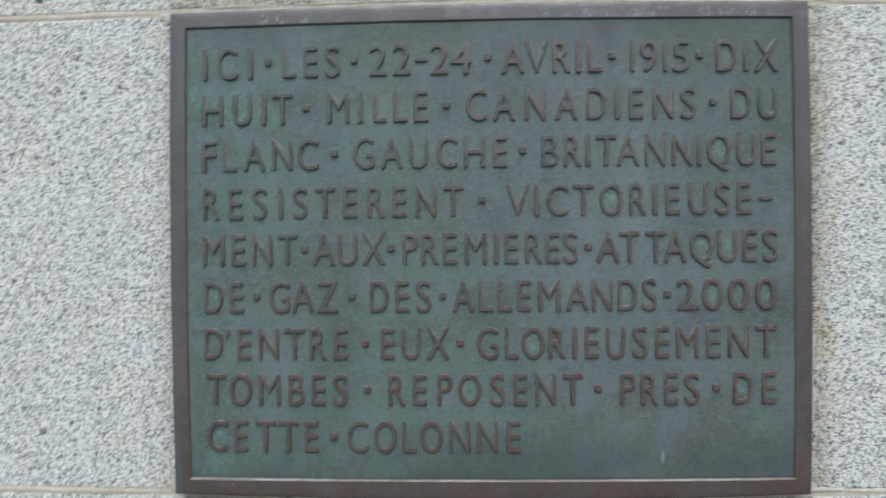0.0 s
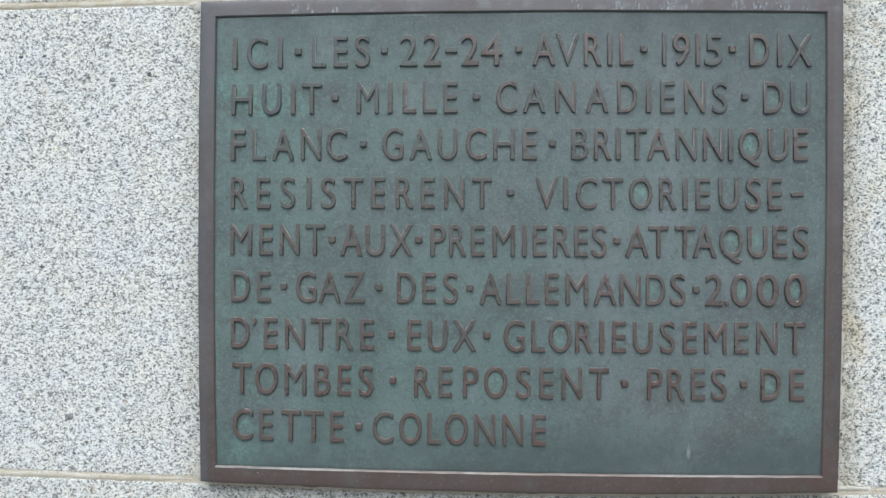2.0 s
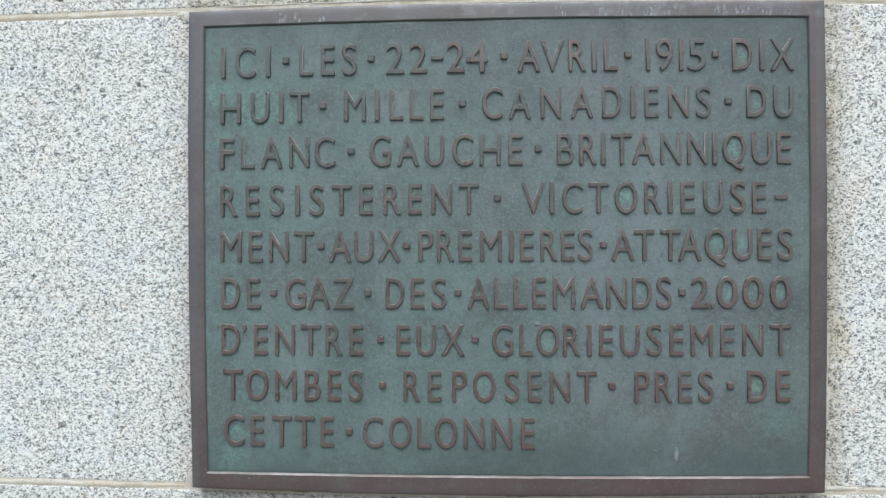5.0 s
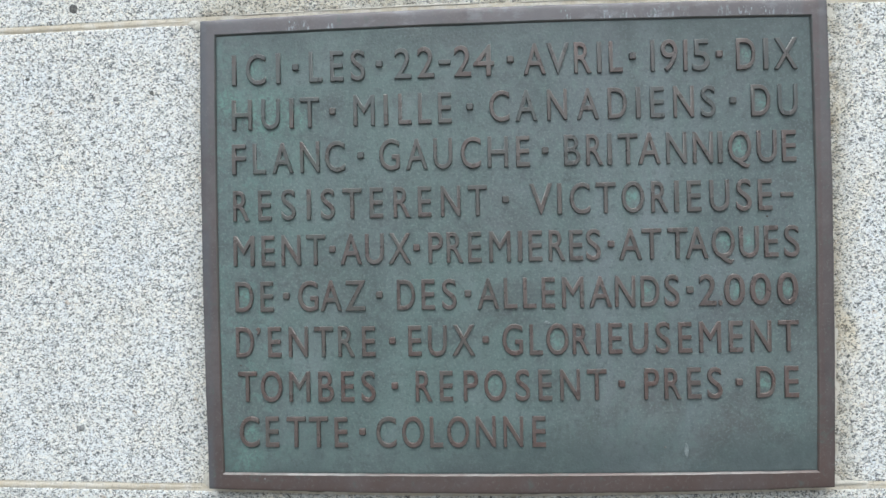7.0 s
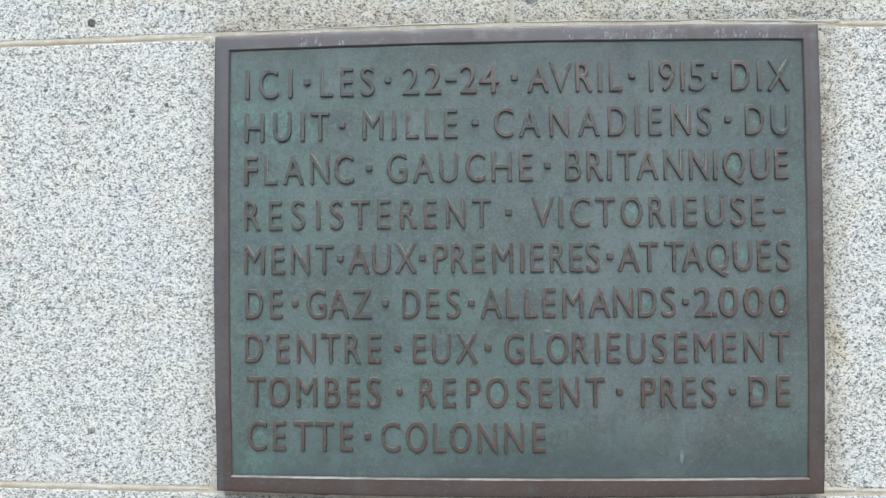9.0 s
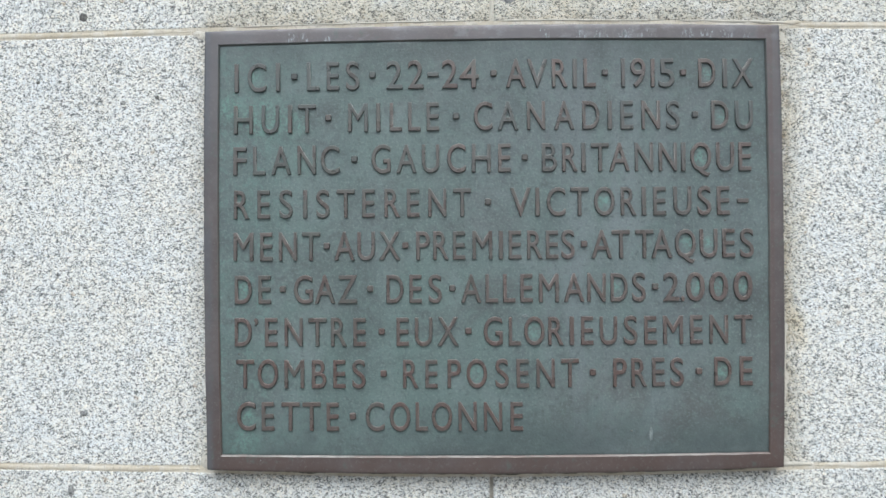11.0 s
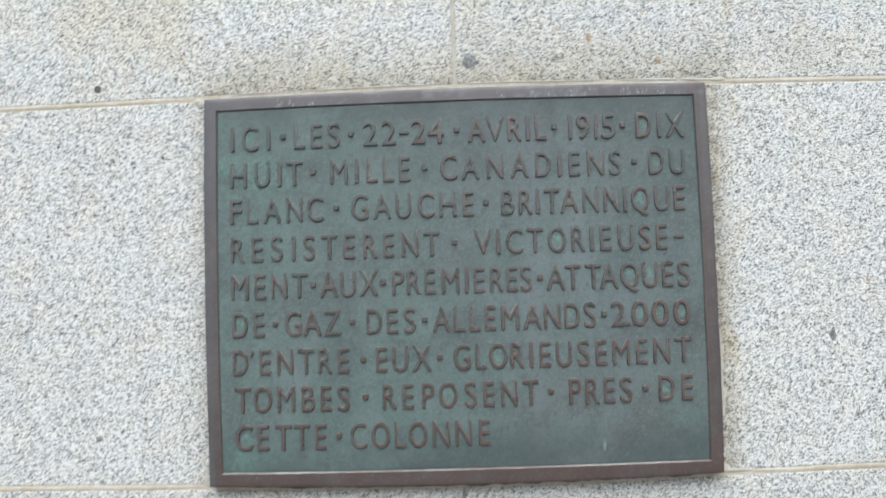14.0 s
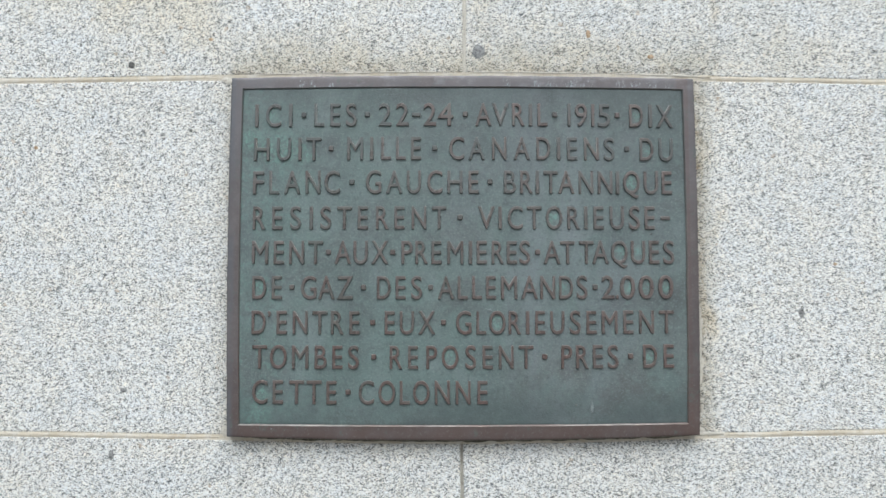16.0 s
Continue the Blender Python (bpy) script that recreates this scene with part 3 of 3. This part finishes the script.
# a flat land that falls away a little outwards, and a lip that steps down to the field
LAND = ((0.0, 0.001), (0.0, -0.0188), (0.0004, -0.0202), (0.0012, -0.0210), (0.0030, -0.0214), (0.0070, -0.0216), (0.0105, -0.0217), (0.0182, -0.0217))
STEP = ((0.0182, -0.0217), (0.0187, -0.0214), (0.0196, -0.0203), (0.0206, BACK + 0.001))


def bottom_ledge():
    """The sloping ledge along the foot of the field, painted bright for the sky it faces."""
    bm = bmesh.new()
    rows = []
    for i in range(121):
        u = -1 + 2 * i / 120
        w = 0.0004 * noise.noise(Vector((i * 0.3, 4.0, 1.0)))
        rows.append([bm.verts.new((u * (X - d), y - 0.0003, Z0 + d + w + 0.0002)) for d, y in ((0.0183, -0.0217), (0.0188, -0.0214), (0.0197, -0.0203), (0.0205, BACK - 0.0001))])
    for p, q in zip(rows, rows[1:]):
        for k in range(3):
            bm.faces.new((p[k], p[k + 1], q[k + 1], q[k]))
    return bm


border = part("border", lens_bowed(swept_rim(LAND)), FRAME, plaque, "brown bronze raised moulded rim", True)
part("inner_step", lens_bowed(swept_rim(STEP)), SLOPE, plaque)
part("bottom_ledge", lens_bowed(bottom_ledge()), LIP, plaque, "bronze ledge painted bright as if skylit")


def cast_field():
    """The field: a cast plate, slightly uneven."""
    bm = bmesh.new()
    nx, nz = 120, 90
    x0, x1, z0, z1 = -X + 0.017, X - 0.017, Z0 + 0.017, Z1 - 0.017
    grid = [[bm.verts.new((x0 + (x1 - x0) * i / nx, BACK + 0.0006 * noise.noise(Vector((i * 0.09, 2.0, j * 0.09))) + 0.0002 * noise.noise(Vector((i * 0.4, 7.0, j * 0.4))), z0 + (z1 - z0) * j / nz)) for i in range(nx + 1)] for j in range(nz + 1)]
    for p, q in zip(grid, grid[1:]):
        for i in range(nx):
            bm.faces.new((p[i], p[i + 1], q[i + 1], q[i]))
    rim = grid[0] + [r[-1] for r in grid[1:]] + grid[-1][-2::-1] + [r[0] for r in grid[-2:0:-1]]
    tail = [bm.verts.new((v.co.x, 0.001, v.co.z)) for v in rim]
    for i in range(len(rim)):
        j = (i + 1) % len(rim)
        bm.faces.new((rim[i], tail[i], tail[j], rim[j]))
    bm.faces.new(tail)
    return bm


field = part("field", lens_bowed(cast_field()), PATINA, plaque, "grey-green patinated bronze field with verdigris stains", True)

# ---- the raised lettering ----
CAP = 0.0368
WIDTHS = dict(I=0.150, C=0.67, L=0.44, E=0.45, S=0.48, A=0.72, V=0.73, R=0.55, D=0.61, X=0.74, H=0.68, U=0.63, T=0.645, M=0.71, N=0.65, F=0.48, G=0.68, B=0.53, Q=0.74, O=0.73, Z=0.68, P=0.49)
WIDTHS.update({"1": 0.130, "9": 0.54, "5": 0.56, "2": 0.57, "4": 0.69, "0": 0.67, "-": 0.40, ".": 0.14, "'": 0.14})
glyphs = {}


def glyph(ch):
    """The raised form of one character, its left foot at the origin, drawn to its own width before it is thickened."""
    if ch in glyphs:
        return glyphs[ch]
    font = bpy.data.curves.new("glyph", "FONT")
    font.body = {"1": "I", "'": ","}.get(ch, ch)
    ob = new("glyph", font)
    dg = bpy.context.evaluated_depsgraph_get()
    line = ob.evaluated_get(dg).to_curve(dg).copy()
    ob.evaluated_get(dg).to_curve_clear()
    bpy.data.objects.remove(ob)
    pts = [p for s in line.splines for p in s.bezier_points]
    left, right = min(p.co.x for p in pts), max(p.co.x for p in pts)
    k = CAP / 0.690
    fat = 0.00045 / k
    squeeze = (WIDTHS[ch] * CAP / k - 2 * fat) / (right - left)
    for p in pts:
        kinds = p.handle_left_type, p.handle_right_type
        a, c, b = p.handle_left.copy(), p.co.copy(), p.handle_right.copy()
        for h in (a, c, b):
            h.x = (h.x - left) * squeeze + fat
        if kinds[0] != "VECTOR":
            p.handle_left_type = "FREE"
        if kinds[1] != "VECTOR":
            p.handle_right_type = "FREE"
        p.co, p.handle_left, p.handle_right = c, a, b
    line.dimensions, line.fill_mode = "2D", "BOTH"
    line.offset, line.extrude, line.bevel_depth, line.bevel_resolution = fat - 0.0008 / k, 0.0014 / k, 0.0007 / k, 1
    line.resolution_u = 6
    ob = new("glyph", line)
    dg = bpy.context.evaluated_depsgraph_get()
    me = bpy.data.meshes.new_from_object(ob.evaluated_get(dg))
    bpy.data.objects.remove(ob)
    me.transform(Matrix.Scale(k, 4))
    me.transform(Matrix.Rotation(radians(90), 4, "X"))
    me.name = "letter"
    me.materials.clear()
    me.materials.append(LETTER)
    glyphs[ch] = me
    return me


def arch(x, z):
    """The lines of lettering follow the plate's bow, shaped to the camera's lens, about their mean."""
    return (0.0046 if z > 1.510 else 0.0034) * (z - 1.510) / 0.290 * (0.73 - (x / 0.378) ** 2) if abs(x) < 0.378 else 0.0


def letter(ch, x, z):
    """One cast letter: no two came quite alike out of the mould."""
    me = glyph(ch).copy()
    seed = x * 91 + z * 57
    middle = WIDTHS[ch] * CAP / 2
    lean, grow = radians(0.7) * noise.noise(Vector((seed, 3.0, 1.0))), 1 + 0.018 * noise.noise(Vector((seed, 8.0, 2.0)))
    squat = 0.66 if ch == "'" else 1.0
    for v in me.vertices:
        p = Vector((v.co.x, v.co.y, v.co.z * squat))
        wave = Vector((p.x * 150 + seed, 1.0, p.z * 150))
        dx, dz = 0.00034 * noise.noise(wave), 0.00034 * noise.noise(wave + Vector((17, 0, 0)))
        v.co = (middle + (p.x - middle) * grow - p.z * lean + dx, p.y, p.z * grow + (p.x - middle) * lean + dz)
    ob = tagged(new("letter", me), f"raised brown bronze {'figure' if ch.isdigit() else 'letter'} {ch}" if ch.isalnum() else "raised brown bronze stroke")
    ob.parent = plaque
    ob.location = (x - middle, BACK - 0.0008, z + arch(x, z + CAP / 2) + (0.0063 if ch == "-" else 0.86 * CAP if ch == "'" else 0.0))


def stud_mesh():
    bm = bmesh.new()
    rings = []
    for r, y in ((0.0043, 0.001), (0.0041, -0.0016), (0.0038, -0.0030), (0.0031, -0.0037)):
        c = r * 0.3
        rings.append([bm.verts.new((px, y, pz)) for px, pz in ((-r + c, -r), (r - c, -r), (r, -r + c), (r, r - c), (r - c, r), (-r + c, r), (-r, r - c), (-r, -r + c))])
    for p, q in zip(rings, rings[1:]):
        for i in range(8):
            bm.faces.new((p[i], p[(i + 1) % 8], q[(i + 1) % 8], q[i]))
    bm.faces.new(rings[-1])
    return mesh_of("interpunct", bm, LETTER)


STUD = stud_mesh()


def studs(z, *xs):
    for x in xs:
        ob = new("interpunct", STUD)
        ob.parent = plaque
        ob.location = (x, BACK, z + arch(x, z))


def line(foot, text, middles, dots):
    """One line of the inscription: its characters on the foot line, each about its own middle, and the square stops between words."""
    for ch, x in zip(text, middles):
        letter(ch, x, foot)
    studs(foot + CAP * 0.51, *dots)


line(1.7190, "ICILES22-24AVRIL1915DIX",
     (-0.3358, -0.3086, -0.2809, -0.2344, -0.2083, -0.1822, -0.1274, -0.0993, -0.0765, -0.0546, -0.0288, 0.0325, 0.0603, 0.0899, 0.1097, 0.1293, 0.1730, 0.1923, 0.2116, 0.2297, 0.2822, 0.3056, 0.3288),
     (-0.2595, -0.1562, 0.0032, 0.1493, 0.2514))
line(1.6640, "HUITMILLECANADIENSDU",
     (-0.3271, -0.2915, -0.2655, -0.2429, -0.1758, -0.1490, -0.1258, -0.1016, -0.0771, -0.0109, 0.0215, 0.0584, 0.0951, 0.1302, 0.1550, 0.1773, 0.2086, 0.2373, 0.2987, 0.3301),
     (-0.2148, -0.0466, 0.2663))
line(1.6094, "FLANCGAUCHEBRITANNIQUE",
     (-0.3320, -0.3065, -0.2774, -0.2436, -0.2127, -0.1457, -0.1122, -0.0805, -0.0466, -0.0140, 0.0165, 0.0754, 0.1022, 0.1200, 0.1419, 0.1672, 0.1991, 0.2303, 0.2506, 0.2730, 0.3049, 0.3307),
     (-0.1810, 0.0432))
line(1.5520, "RESISTERENTVICTORIEUSE-",
     (-0.3303, -0.3010, -0.2714, -0.2462, -0.2227, -0.1927, -0.1628, -0.1315, -0.1038, -0.0721, -0.0394, 0.0369, 0.0593, 0.0836, 0.1145, 0.1467, 0.1783, 0.1985, 0.2190, 0.2487, 0.2773, 0.3020, 0.3275),
     (-0.0056,))
line(1.4963, "MENTAUXPREMIERESATTAQUES",
     (-0.3281, -0.2979, -0.2692, -0.2388, -0.1948, -0.1663, -0.1353, -0.0914, -0.0679, -0.0439, -0.0135, 0.0108, 0.0293, 0.0551, 0.0780, 0.0986, 0.1428, 0.1681, 0.1985, 0.2212, 0.2520, 0.2823, 0.3083, 0.3321),
     (-0.2182, -0.1146, 0.1198))
line(1.4400, "DEGAZDESALLEMANDS2.000",
     (-0.3285, -0.3003, -0.2492, -0.2208, -0.1909, -0.1288, -0.1016, -0.0759, -0.0287, -0.0017, 0.0214, 0.0439, 0.0732, 0.1061, 0.1353, 0.1650, 0.1908, 0.2328, 0.2476, 0.2644, 0.2946, 0.3264),
     (-0.2764, -0.1615, -0.0533, 0.2121))
line(1.3841, "D'ENTREEUXGLORIEUSEMENT",
     (-0.3289, -0.3120, -0.2919, -0.2625, -0.2311, -0.2030, -0.1756, -0.1189, -0.0916, -0.0595, -0.0002, 0.0282, 0.0537, 0.0818, 0.1027, 0.1227, 0.1505, 0.1795, 0.2055, 0.2349, 0.2650, 0.2942, 0.3264),
     (-0.1465, -0.0327))
line(1.3293, "TOMBESREPOSENTPRESDE",
     (-0.3267, -0.2969, -0.2620, -0.2292, -0.2025, -0.1768, -0.1089, -0.0816, -0.0516, -0.0222, 0.0111, 0.0381, 0.0679, 0.0998, 0.1649, 0.1901, 0.2153, 0.2396, 0.2992, 0.3292),
     (-0.1445, 0.1297, 0.2681))
line(1.2737, "CETTECOLONNE",
     (-0.3256, -0.2970, -0.2673, -0.2394, -0.2116, -0.1561, -0.1233, -0.0946, -0.0682, -0.0345, -0.0014, 0.0296),
     (-0.1853,))

# lime spatter and scratches on the bronze
for k, (x, z, rx, rz) in enumerate(((0.2050, 1.2655, 0.0024, 0.0085), (0.0415, 1.4212, 0.0036, 0.0022))):
    part("lime_fleck", blot(x, z, rx, rz, 80 + k, BACK - 0.0004, 0.0003, 12), DRIP, field)
part("lime_fleck", blot(0.0385, 1.4362, 0.0011, 0.0010, 83, BACK - 0.0004, 0.0003, 9), LIME, field)
spill = random.Random(12)
for x, many in ((-0.262, 2), (-0.216, 1), (0.072, 3), (0.140, 3), (0.178, 2), (0.257, 2), (0.282, 4), (0.308, 3)):
    for k in range(many):
        tall = spill.uniform(0.0008, 0.0030)
        part("lime_fleck", blot(x + spill.uniform(-0.008, 0.008), spill.uniform(1.7850, 1.7930) + lens_bow(x, 1.79)[1], spill.uniform(0.0005, 0.0010), tall, spill.uniform(0, 90), -0.0217, 0.0002, 9), LIME, border)
part("lime_fleck", blot(-0.3070, 1.2340, 0.0010, 0.0010, 91, -0.0217, 0.0002, 9), LIME, border)
for k, (x, z) in enumerate(((0.3045, 1.5445), (-0.3350, 1.3735), (0.1800, 1.2700))):
    part("pit", blot(x, z, 0.0016, 0.0012, 120 + k, BACK - 0.0003, 0.0003, 10), DARK, field)
